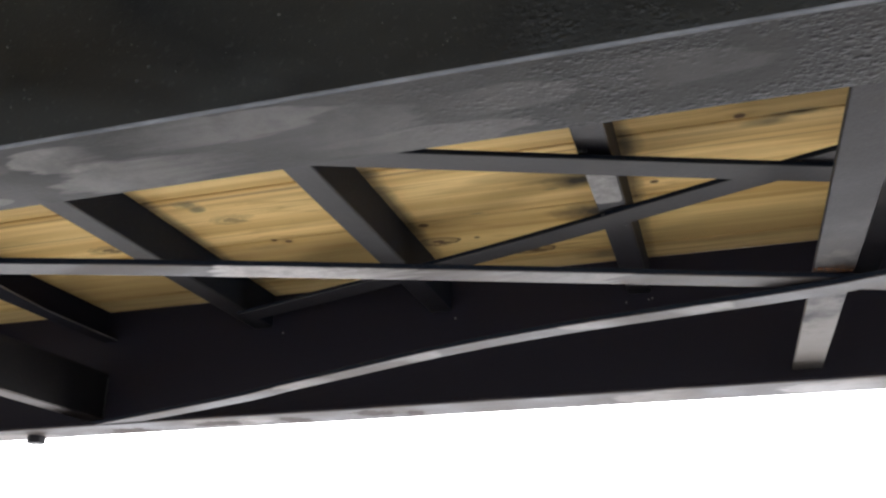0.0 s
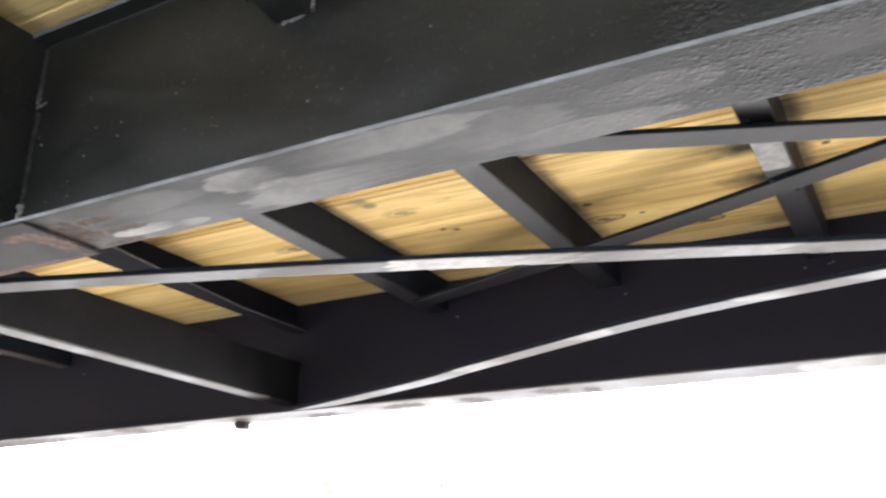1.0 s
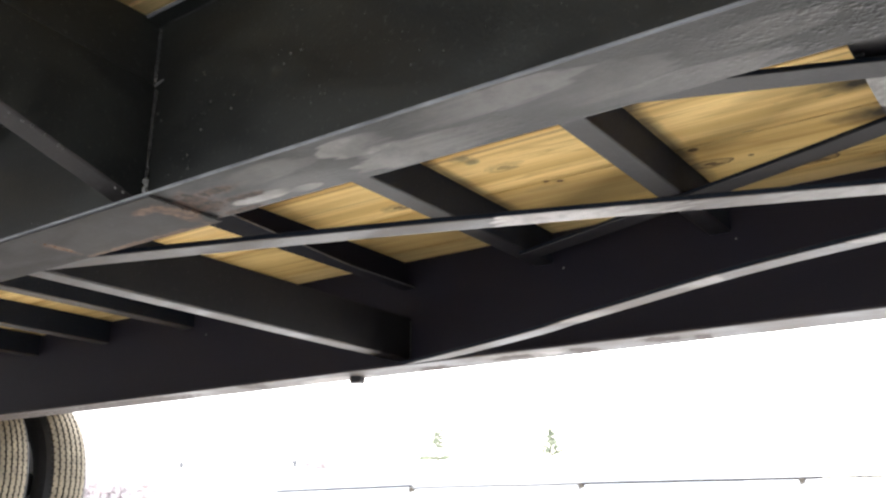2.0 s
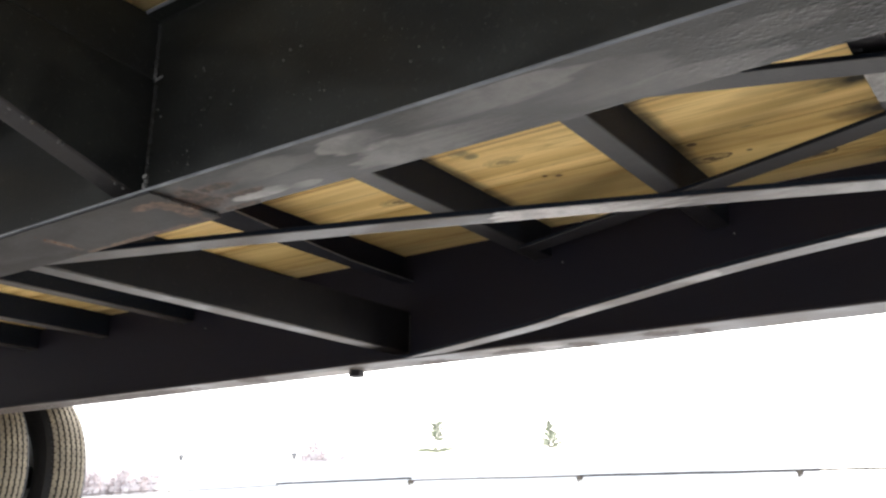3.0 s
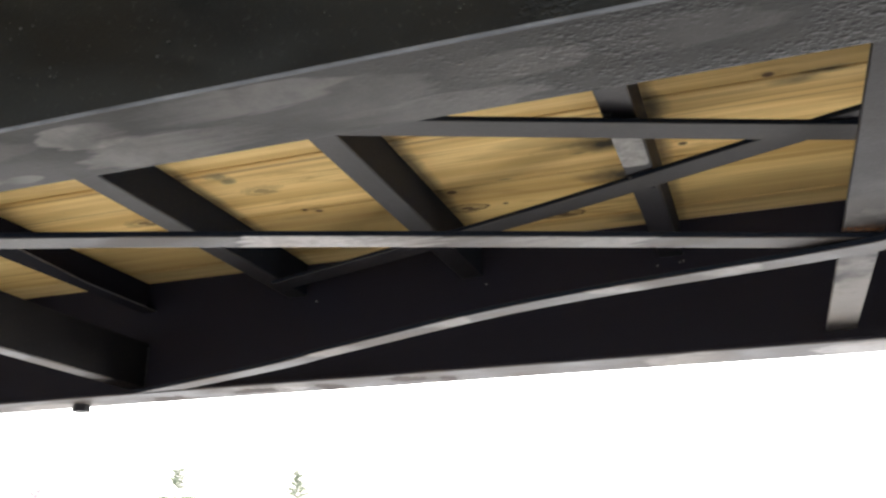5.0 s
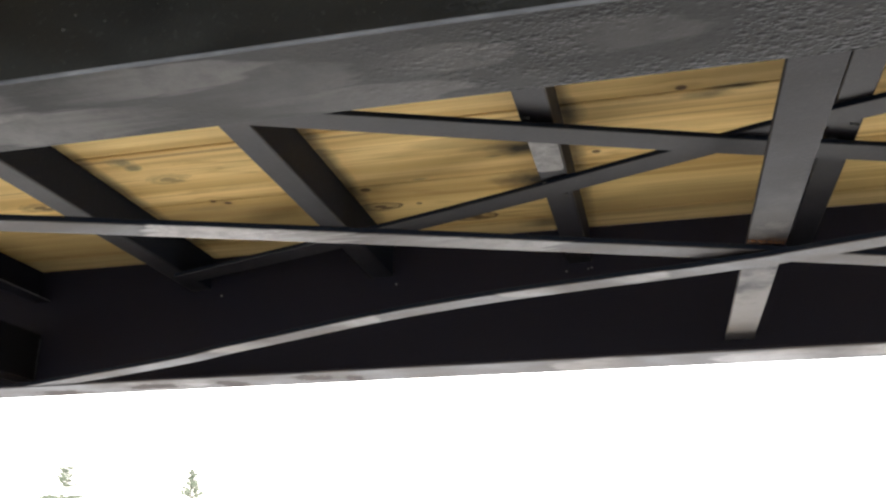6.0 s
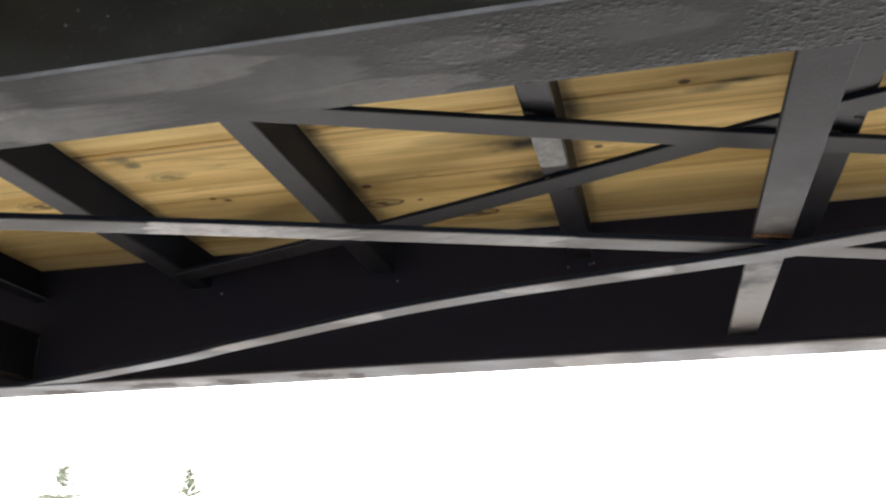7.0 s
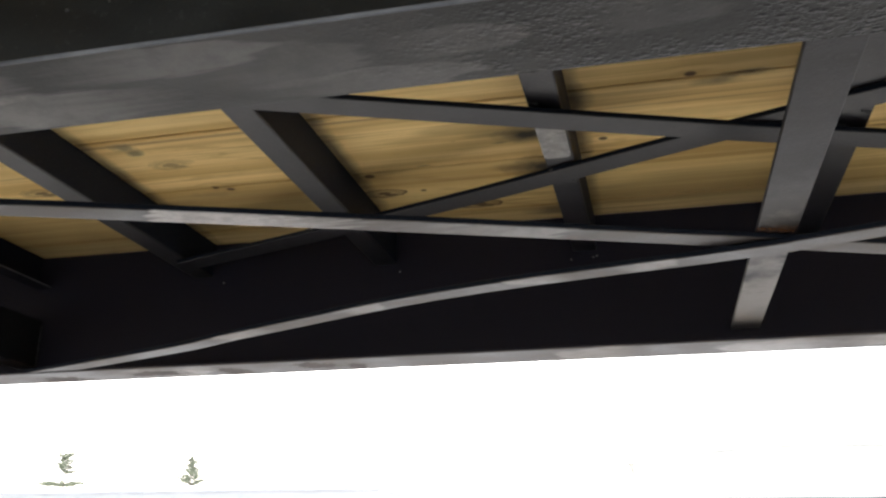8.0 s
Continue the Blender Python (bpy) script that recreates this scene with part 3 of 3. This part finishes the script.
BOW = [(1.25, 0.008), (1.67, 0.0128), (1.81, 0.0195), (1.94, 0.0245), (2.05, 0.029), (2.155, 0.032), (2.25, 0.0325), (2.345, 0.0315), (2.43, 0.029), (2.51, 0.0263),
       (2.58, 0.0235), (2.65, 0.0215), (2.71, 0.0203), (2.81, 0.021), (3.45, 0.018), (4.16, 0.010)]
paint_below(part("brace_bar", flat_bar([(x, 1.10 - 0.324 * (x - 1.25), ZB + z) for x, z in BOW], 0.038, 0.008, 5), STEEL_SHADE, trailer, "bowed flat steel brace"), STEEL_LIT_DUSTY, 1.0)
paint_below(part("brace_bar", flat_bar([(1.45, 0.20, ZC - 0.016), (2.52, 0.61, ZC - 0.016), (2.87, 0.737, ZC - 0.016), (3.9, 1.10, ZC - 0.016)], 0.046, 0.008), STEEL_SHADE, trailer), STEEL, 1.0)
paint_below(part("brace_bar", flat_bar([(1.63, 1.058, ZC - 0.008), (2.2, 0.862, ZC - 0.008), (2.69, 0.668, ZC - 0.008), (3.0, 0.56, ZC - 0.008), (3.95, 0.20, ZC - 0.008)], 0.046, 0.008), STEEL_SHADE, trailer), STEEL, 1.0)



def taper(x, w, inner, outer, y0, y1, t=0.006):
    """A channel that gets shallower outwards: (bottom, top) heights at y0 and at y1, web face at x + w."""
    bm = bmesh.new()
    rings = []
    for y, (lo, hi) in ((y0, inner), (y1, outer)):
        sec = rounded([(x, lo), (x + w, lo), (x + w, hi), (x, hi), (x, hi - t), (x + w - t, hi - t), (x + w - t, lo + t), (x, lo + t)], 0.003)
        rings.append([bm.verts.new((u, y, v)) for u, v in sec])
    n = len(rings[0])
    for i in range(n):
        bm.faces.new((rings[0][i], rings[0][(i + 1) % n], rings[1][(i + 1) % n], rings[1][i]))
    bm.faces.new(rings[0])
    bm.faces.new(rings[1])
    return bm


WELD = plain("grey_painted_weld", (0.004, 0.004, 0.0045), (0.055, 0.055, 0.055), 60, 0.35)
PALE_WELD = plain("pale_weld_metal", (0.07, 0.07, 0.068), (0.22, 0.22, 0.21), 120, 0.35)
for c in CROSS[2:-1]:
    face = c + 0.088
    out = part("outrigger", taper(face - 0.045, 0.045, (ZB + 0.177, ZB + 0.266), (ZC + 0.008, ZB + 0.268), 0.046, YL + 0.046), STEEL_WEB, trailer, "tapered outrigger channel")
    part("weld", bead([(face + 0.001, 0.047, ZB + 0.18), (face + 0.001, 0.047, ZB + 0.258)], 0.0022, int(c * 10), 0.004), WELD, out)
    # pale bead added to give the outrigger's bottom edge its bright rim
    part("weld", bead([(face - 0.036, 0.047, ZB + 0.176), (face - 0.012, 0.047, ZB + 0.177), (face + 0.001, 0.047, ZB + 0.183), (face + 0.002, 0.047, ZB + 0.194)], 0.0020, int(c * 10) + 5, 0.003), PALE_WELD, out, "pale bead along the outrigger's bottom rim")
gusset = part("gusset", taper(1.6495, 0.037, (ZB + 0.018, ZB + 0.1765), (ZB + 0.175, ZB + 0.2150), 0.046, -0.45), STEEL_WEB, trailer, "deep tapered gusset under an outrigger")
paint_below(gusset, STEEL_PLATE, ZB + 0.12)
part("weld", bead([(1.690, 0.046, ZB + 0.016), (1.690, 0.046, ZB + 0.17)], 0.0022, 77, 0.004), WELD, gusset, "pale lumpy weld bead")
part("weld", bead([(1.674, 0.046, ZB + 0.171), (1.702, 0.046, ZB + 0.179)], 0.0017, 79, 0.002), PALE_WELD, gusset, "pale weld tab")
part("weld", bead([(1.690, 0.046, ZB + 0.010), (1.690, 0.046, ZB + 0.050)], 0.0036, 78, 0.004), PALE_WELD, gusset, "pale weld blob")
# doubler plate under the beam, with rusty welds
plate = part("splice_plate", prism(rounded([(0.0015, ZB - 0.003), (0.106, ZB - 0.003), (0.106, ZB - 0.0004), (0.0015, ZB - 0.0004)], 0.001), X0 + 0.4, 1.762, "X", 12), STEEL_PLATE, trailer, "dull doubler plate with rust at its end")
RUST = plain("orange_rust", (0.09, 0.035, 0.014), (0.20, 0.085, 0.03), 90, 0.9)
part("weld", bead([(1.762, 0.012, ZB - 0.002), (1.764, 0.098, ZB - 0.002)], 0.0022, 3, 0.004), STEEL_NEAR, plate)
part("weld", bead([(1.503, 0.022, ZB - 0.002), (1.505, 0.055, ZB - 0.002), (1.502, 0.086, ZB - 0.002)], 0.0017, 4, 0.006), RUST, plate, "rust-orange weld line")
# plate welded on one crossmember, with round corners
PALE_STEEL = plain("pale_grey_steel", (0.14, 0.135, 0.13), (0.34, 0.33, 0.32), 60, 0.45)
bm = prism(rounded([(2.4025, 0.580), (2.4420, 0.580), (2.4420, 0.721), (2.4025, 0.721)], 0.009, 4), ZC - 0.0024, ZC + 0.0005, "Y")
for v in bm.verts:
    v.co.y, v.co.z = v.co.z, v.co.y
part("patch_plate", bm, PALE_STEEL, trailer, "small pale grey plate with rounded corners")
# short welds where the upper braces cross the crossmembers
for x in (2.0006, 2.4016, 2.803):
    for y in (0.20 + (x - 1.45) * 0.383, 1.11 - (x - 1.48) * 0.358):
        for dx, dy in ((0.004, -0.024), (0.028, 0.024)):
            part("weld", bead([(x + dx, y + dy, ZC - 0.004), (x + dx + 0.012, y + dy + 0.004, ZC - 0.006)], 0.0024, int(x * 50 + y * 90), 0.003), WELD, trailer)
part("weld", bead([(2.676, 0.596, ZL - 0.001), (2.700, 0.606, ZL - 0.001), (2.722, 0.616, ZL - 0.001)], 0.0019, 91, 0.004), RUST, trailer, "rust-orange weld")
# stud under the far beam, and weld spatter
stud = bmesh.new()
bmesh.ops.create_cone(stud, cap_ends=True, segments=6, radius1=0.021, radius2=0.019, depth=0.019, matrix=Matrix.Translation((1.090, 1.133, ZB - 0.001)))
bmesh.ops.bevel(stud, geom=stud.edges[:], offset=0.002, segments=1, affect="EDGES")
part("stud", stud, STEEL, trailer, "bolt head under the beam")
rnd = random.Random(11)
sp = bmesh.new()
for x, z in ((2.053, 0.201), (1.666, 0.203), (2.397, 0.202), (2.439, 0.204), (2.446, 0.206), (0.468, 0.190)):
    stamp(sp, BALL, ball(x, YW - 0.0005, ZB + z, 0.0023))
tagged(part("weld_spatter", sp, PALE_WELD, trailer, "bright specks of weld spatter"), kind="stuff")
sp = bmesh.new()
for _ in range(80):
    cx, cz = 1.1 + 1.5 * rnd.random() ** 1.3, rnd.uniform(0.02, 0.24)
    for _ in range(rnd.choice((1, 2, 5, 9))):
        z = min(0.245, max(0.012, cz + rnd.gauss(0, 0.012)))
        stamp(sp, BALL, ball(cx + rnd.gauss(0, 0.014), 0.0478, ZB + z, 0.0005 + 0.0015 * rnd.random() ** 3))
for _ in range(9):
    y = 0.03 - 0.16 * rnd.random()
    stamp(sp, BALL, ball(rnd.uniform(1.680, 1.6875), y, ZB + 0.018 + (0.046 - y) * 0.3165, rnd.uniform(0.0012, 0.003)))
SPATTER = plain("dull_weld_spatter", (0.018, 0.017, 0.015), (0.095, 0.090, 0.080), 150, 0.6)
tagged(part("weld_spatter", sp, SPATTER, trailer, "pale specks of weld spatter"), kind="stuff")

# side rails
for y in (YL, YR - 0.045):
    part("side_rail", prism(rounded([(y, ZC - 0.03), (y + 0.045, ZC - 0.03), (y + 0.045, ZD + 0.045), (y, ZD + 0.045)], 0.004), X0, X1, "X"), STEEL, trailer)

# deck
deck = thing("deck", 0, 0, 0, "new pine deck boards with knots and black overspray", "")
deck.parent = trailer
TONES = [(0.95 + 0.08 * math.sin(k * 2.3), 0.94 + 0.08 * math.sin(k * 2.3), 0.90 + 0.08 * math.sin(k * 2.3), 1.0) for k in range(12)]
TONES[5], TONES[6], TONES[7] = (1.06, 1.05, 0.97, 1.0), (1.02, 0.98, 0.88, 1.0), (0.85, 0.82, 0.71, 1.0)
for k in range(12):
    y0 = max(YL + 0.047, 0.664 + (k - 6) * 0.213 + 0.0018)
    y1 = min(YR - 0.047, 0.664 + (k - 5) * 0.213 - 0.0018)
    board = part("board", prism(rounded([(y0, ZD), (y1, ZD), (y1, ZD + 0.038), (y0, ZD + 0.038)], 0.003), X0, X1, "X"), WOOD, deck)
    board.color = TONES[k]


# ---- wheels ----
def tyre_mesh(r=0.43, w=0.214, tread=0.152):
    """Ribbed highway tyre round the Y axis: shoulders, six ribs with sipe notches, grooves."""
    bm = bmesh.new()
    n, ribs, g, d = 520, 6, 0.0058, 0.011
    rw = (tread - g * (ribs - 1)) / ribs
    side = [(-w / 2 + 0.02, r - 0.16), (-w / 2 + 0.003, r - 0.12), (-w / 2, r - 0.075), (-w / 2 + 0.008, r - 0.035), (-tread / 2 - 0.008, r - 0.022)]
    prof, kinds = list(side), [0] * 5
    y = -tread / 2
    for i in range(ribs):
        for u, k in ((y, 1), (y + 0.0075, 3), (y + rw - 0.0075, 3), (y + rw, -1)):
            prof.append((u, r - 0.013 * (2 * u / tread) ** 2))
            kinds.append(k)
        if i < ribs - 1:
            prof += [(y + rw + 0.001, r - d), (y + rw + g - 0.001, r - d)]
            kinds += [2, 2]
        y += rw + g
    prof += [(-u, v) for u, v in side[::-1]]
    kinds += [0] * 5
    rings = []
    for k in range(n):
        a = 2 * math.pi * k / n
        ring = []
        for i, (u, v) in enumerate(prof):
            if abs(kinds[i]) == 1 and (k + (7 if kinds[i] > 0 else 0) + i) % 6 == 0:
                v -= 0.007
                u += 0.0062 * kinds[i]
            ring.append(bm.verts.new((v * math.cos(a), u, v * math.sin(a))))
        rings.append(ring)
    for k in range(n):
        r0, r1 = rings[k], rings[(k + 1) % n]
        for i in range(len(prof) - 1):
            f = bm.faces.new((r0[i], r1[i], r1[i + 1], r0[i + 1]))
            f.material_index = 0 if 5 <= i < len(prof) - 6 and 2 not in (kinds[i], kinds[i + 1]) else 1
    me = mesh_of("tyre", bm, RUBBER)
    me.materials.append(RUBBER_DARK)
    return me


def rim_mesh(r=0.275, w=0.16):
    bm = bmesh.new()
    prof = [(-w / 2, r), (-w / 2 + 0.012, r - 0.012), (-w / 2 + 0.03, r - 0.02), (w / 2 - 0.05, r - 0.03), (w / 2 - 0.045, 0.12), (w / 2 - 0.02, 0.09), (w / 2 - 0.02, 0.001)]
    rings = [[bm.verts.new((v * math.cos(2 * math.pi * k / 48), u, v * math.sin(2 * math.pi * k / 48))) for u, v in prof] for k in range(48)]
    for k in range(48):
        for i in range(len(prof) - 1):
            bm.faces.new((rings[k][i], rings[(k + 1) % 48][i], rings[(k + 1) % 48][i + 1], rings[k][i + 1]))
    return mesh_of("rim", bm, RIM, True)


TYRE, RIMM = tyre_mesh(), rim_mesh()
AX, AZ = -1.585, 0.427
for y in (1.808, 1.53, 1.07 + 0.102 - 1.80, 1.07 + 0.102 - 1.53):
    wheel = new("wheel")
    wheel.parent = trailer
    wheel.location = (AX, y, AZ)
    for nm, me in (("tyre", TYRE), ("rim", RIMM)):
        o = new(nm, me)
        o.parent = wheel
part("axle", prism([(AX + 0.055 * math.cos(a * math.pi / 8), AZ + 0.055 * math.sin(a * math.pi / 8)) for a in range(16)], -0.72, 1.86, "Y"), STEEL, trailer)


# ---- surroundings ----
FY, FT = 18.2, 1.165
fence = thing("fence", 0, FY, 0, "low cream concrete panel fence with a dark capped top edge", "fence")
SPAN = 4.8
PANEL = mesh_of("panel", block(-SPAN / 2 + 0.02, SPAN / 2 - 0.02, -0.03, 0.03, 0.0, FT - 0.05, 0.008), FENCE)
TALL_PANEL = mesh_of("panel", block(-SPAN / 2 + 0.02, SPAN / 2 - 0.02, -0.03, 0.03, 0.0, FT + 0.180, 0.008), FENCE)


def cap_mesh(h, depth, material):
    """A coping strip with a slight sag and chipped edges."""
    bm = prism(rounded([(-depth, 0), (depth, 0), (depth, h), (-depth, h)], 0.008), -SPAN / 2 + 0.005, SPAN / 2 - 0.005, "X", 24)
    for v in bm.verts:
        v.co.z += 0.010 * noise.noise((v.co.x * 0.8, h * 40, 2.0)) + 0.004 * noise.noise((v.co.x * 6.0, h * 40, v.co.z * 30))
    return mesh_of("cap", bm, material)


CAPM, CAP_DARK, CAP_THIN = cap_mesh(0.034, 0.05, CAP_LIGHT), cap_mesh(0.045, 0.06, CAP), cap_mesh(0.020, 0.05, CAP_LIGHT)
POST_CAP = mesh_of("post_cap", prism([(-0.015, -0.10), (0.02, -0.07), (0.055, 0.0), (0.04, 0.03), (0.0, 0.045), (-0.04, 0.03), (-0.055, 0.0)], -0.07, 0.07, "Y"), CAP_LIGHT)
POST = mesh_of("post", block(-0.05, 0.05, -0.055, 0.055, 0, FT - 0.10, 0.01), FENCE)
rnd = random.Random(5)
LEAN = {-4: (-0.105, 0.022), -3: (0.012, 0.013), -2: (-0.004, 0.002)}      # how far a panel has sunk, and its slope
for k in range(-5, 4):
    x = -2.22 + SPAN * (k + 0.5)
    tall = x > 4.0
    sunk, slope = LEAN.get(k, (-0.16, 0.022) if k < -4 else (0.0, 0.0))
    pieces = [("panel", TALL_PANEL if tall else PANEL, 0, 0), ("post", POST, 0, SPAN / 2)]
    pieces.append(("cap", CAP_DARK if tall or k in (-3, -1, 0) else CAP_THIN if k < -3 else CAPM, FT + (0.205 if tall else -0.020), 0))
    if k > -4:
        pieces.append(("post_cap", POST_CAP, FT - 0.03, SPAN / 2))
    for nm, me, z, dx in pieces:
        o = new(nm, me)
        o.parent = fence
        o.location = (x + dx, 0, z + (sunk + rnd.uniform(-0.006, 0.006) if nm == "cap" else sunk - 0.03 if nm == "panel" else 0.0))
        if nm in ("cap", "panel"):
            o.rotation_euler.y = -slope

# cream shed with a shallow arched roof behind the fence
shed = thing("shed", 5.2, 30, 0, "cream panelled shed with a shallow arched roof", "shed")
top = lambda u: 3.735 - 0.19 * ((u - 7.2) / 3.65) ** 2
for k in range(7):
    a, b = 1.567 + 1.2 * k, 1.564 + 1.2 * (k + 1)
    part("wall_panel", prism([(a, 0), (b, 0), (b, top(b)), (a, top(a))], 30.0, 30.1, "Y"), SHED, shed)
ARCH = [1.4 + 0.45 * i for i in range(20)]
part("roof", prism([(a, top(a) + 0.005) for a in ARCH] + [(a, top(a) + 0.05) for a in reversed(ARCH)], 29.98, 36.0, "Y"), SHED, shed, "thin cream roof edge")
part("back_wall", block(1.567, 9.9, 35.8, 35.9, 0, 3.2, 0), SHED, shed)

# long white building below the trees
hall = thing("warehouse", -35, 52, 0, "long low white metal warehouse far behind the fence", "warehouse")
part("wall", block(-62, -14, 52, 70, 0, 4.2, 0.02), WHITE_WALL, hall)
part("roof", prism([(51.7, 4.2), (70.3, 4.2), (70.3, 4.35), (61, 4.9), (51.7, 4.35)], -62.3, -13.7, "X"), WHITE_WALL, hall)


TUFT = template(bmesh.ops.create_cone, cap_ends=False, segments=3, radius1=0.036, radius2=0.0, depth=1.0)
LIMB = template(bmesh.ops.create_cone, cap_ends=False, segments=5, radius1=0.025, radius2=0.007, depth=1.0)


def conifer(x, y, z0, h, spread, seed, sparse):
    """A thin young conifer: tapered trunk, drooping limbs, tufts of needles with gaps."""
    rnd = random.Random(seed)
    tree = thing("tree", x, y, 0, "sparse young conifer with bare gaps in its crown" if sparse else "slim young conifer with a narrow crown", "tree")
    bm = bmesh.new()
    bmesh.ops.create_cone(bm, cap_ends=True, segments=8, radius1=0.12, radius2=0.012, depth=h, matrix=Matrix.Translation((x, y, h / 2)))
    leaves = bmesh.new()
    n = 104 if sparse else 118
    for k in range(n):
        f = (k + rnd.random()) / n
        low = sparse and k < 20
        if low:
            f *= 0.15
        elif sparse and (f < 0.34 and rnd.random() < 0.6):
            continue
        wide = spread * 1.15 if low else 0.62 * spread if sparse else spread * (1 - f) ** 0.8
        reach = wide * rnd.uniform(0.6 if low else 0.35, 1.1) + 0.06
        a = rnd.uniform(0, 6.283)
        d = Vector((math.cos(a), math.sin(a), 0.04 if low else 0.25))
        p0 = Vector((x, y, z0 + (h - z0) * f))
        p1 = p0 + d * reach
        q = d.to_track_quat("Z", "Y").to_matrix().to_4x4()
        stamp(bm, LIMB, Matrix.Translation(p0.lerp(p1, 0.5)) @ q @ Matrix.Diagonal((1, 1, reach, 1)))
        for _ in range(int(6 + 14 * reach if sparse else 5 + 11 * reach) * (3 if low else 1)):
            c = p0.lerp(p1, rnd.uniform(0.2, 1.0)) + Vector([rnd.uniform(-0.08, 0.08) for _ in range(3)])
            e = Euler((rnd.uniform(0, 3), rnd.uniform(0, 3), rnd.uniform(0, 6))).to_matrix().to_4x4()
            stamp(leaves, TUFT, Matrix.Translation(c) @ e @ Matrix.Diagonal((1, 1, rnd.uniform(0.14, 0.32), 1)))
    part("trunk", bm, BARK, tree)
    part("crown", leaves, NEEDLE, tree)


def at_azimuth(deg, dist):
    return 2.567 - math.tan(radians(deg)) * dist, -0.57 + dist


x, y = at_azimuth(35.85, 72)
conifer(x, y, 6.40, 9.1, 2.1, 3, True)
x, y = at_azimuth(28.85, 72)
conifer(x, y, 6.15, 8.65, 1.9, 8, False)

# bare woods on the skyline
bm = bmesh.new()
rnd = random.Random(21)
for a0, a1, e0, n in ((39.5, 44.4, 4.3, 420), (35.5, 39.5, 3.6, 90), (43.2, 44.2, 4.9, 60), (52.6, 58.5, 3.2, 520)):
    for k in range(n):
        az = rnd.uniform(a0, a1)
        dist = rnd.uniform(190, 215)
        x, y = at_azimuth(az, dist)
        h = 0.25 + math.tan(radians(e0)) * dist / math.cos(radians(az)) * (0.78 + 0.22 * noise.noise((az * 2.1, 0.5, 3.0))) * rnd.uniform(0.72, 1.0)
        r = rnd.uniform(0.5, 1.3)
        stamp(bm, BALL, Matrix.LocRotScale((x, y, h), None, (r * 1.3, r, r * rnd.uniform(0.5, 1.0))))
        stamp(bm, BALL, Matrix.LocRotScale((x + rnd.uniform(-1.5, 1.5), y, h * rnd.uniform(0.6, 0.9)), None, (r * 1.6, r, r)))
        stamp(bm, LIMB, Matrix.LocRotScale((x, y, h * 0.5), None, (7, 7, h)))
for v in bm.verts:
    v.co += Vector([noise.noise(v.co * 0.9 + Vector((i * 9, 0, 0))) * 0.5 if v.co.z > 0.5 else 0 for i in range(3)])
tagged(new("distant_woods", mesh_of("distant_woods", bm, WOODS)), "hazy reddish bare winter woods on the skyline", "woods", kind="stuff")


# two yard lamps beyond the fence
for az, h in ((51.40, 4.0), (44.7, 3.75)):
    x, y = at_azimuth(az, 40)
    lamp = thing("street_lamp", x, y, 0, "thin white lamp post with a small dark lantern", "street lamp", "yard lamps")
    bm = bmesh.new()
    bmesh.ops.create_cone(bm, cap_ends=True, segments=10, radius1=0.05, radius2=0.035, depth=h - 0.1, matrix=Matrix.Translation((x, y, (h - 0.1) / 2)))
    part("pole", bm, WHITE_WALL, lamp)
    bm = bmesh.new()
    bmesh.ops.create_cone(bm, cap_ends=True, segments=8, radius1=0.12, radius2=0.20, depth=0.34, matrix=Matrix.Translation((x, y, h)))
    bmesh.ops.create_cone(bm, cap_ends=True, segments=8, radius1=0.23, radius2=0.03, depth=0.10, matrix=Matrix.Translation((x, y, h + 0.22)))
    part("lantern", bm, LANTERN, lamp, "dark lantern head")
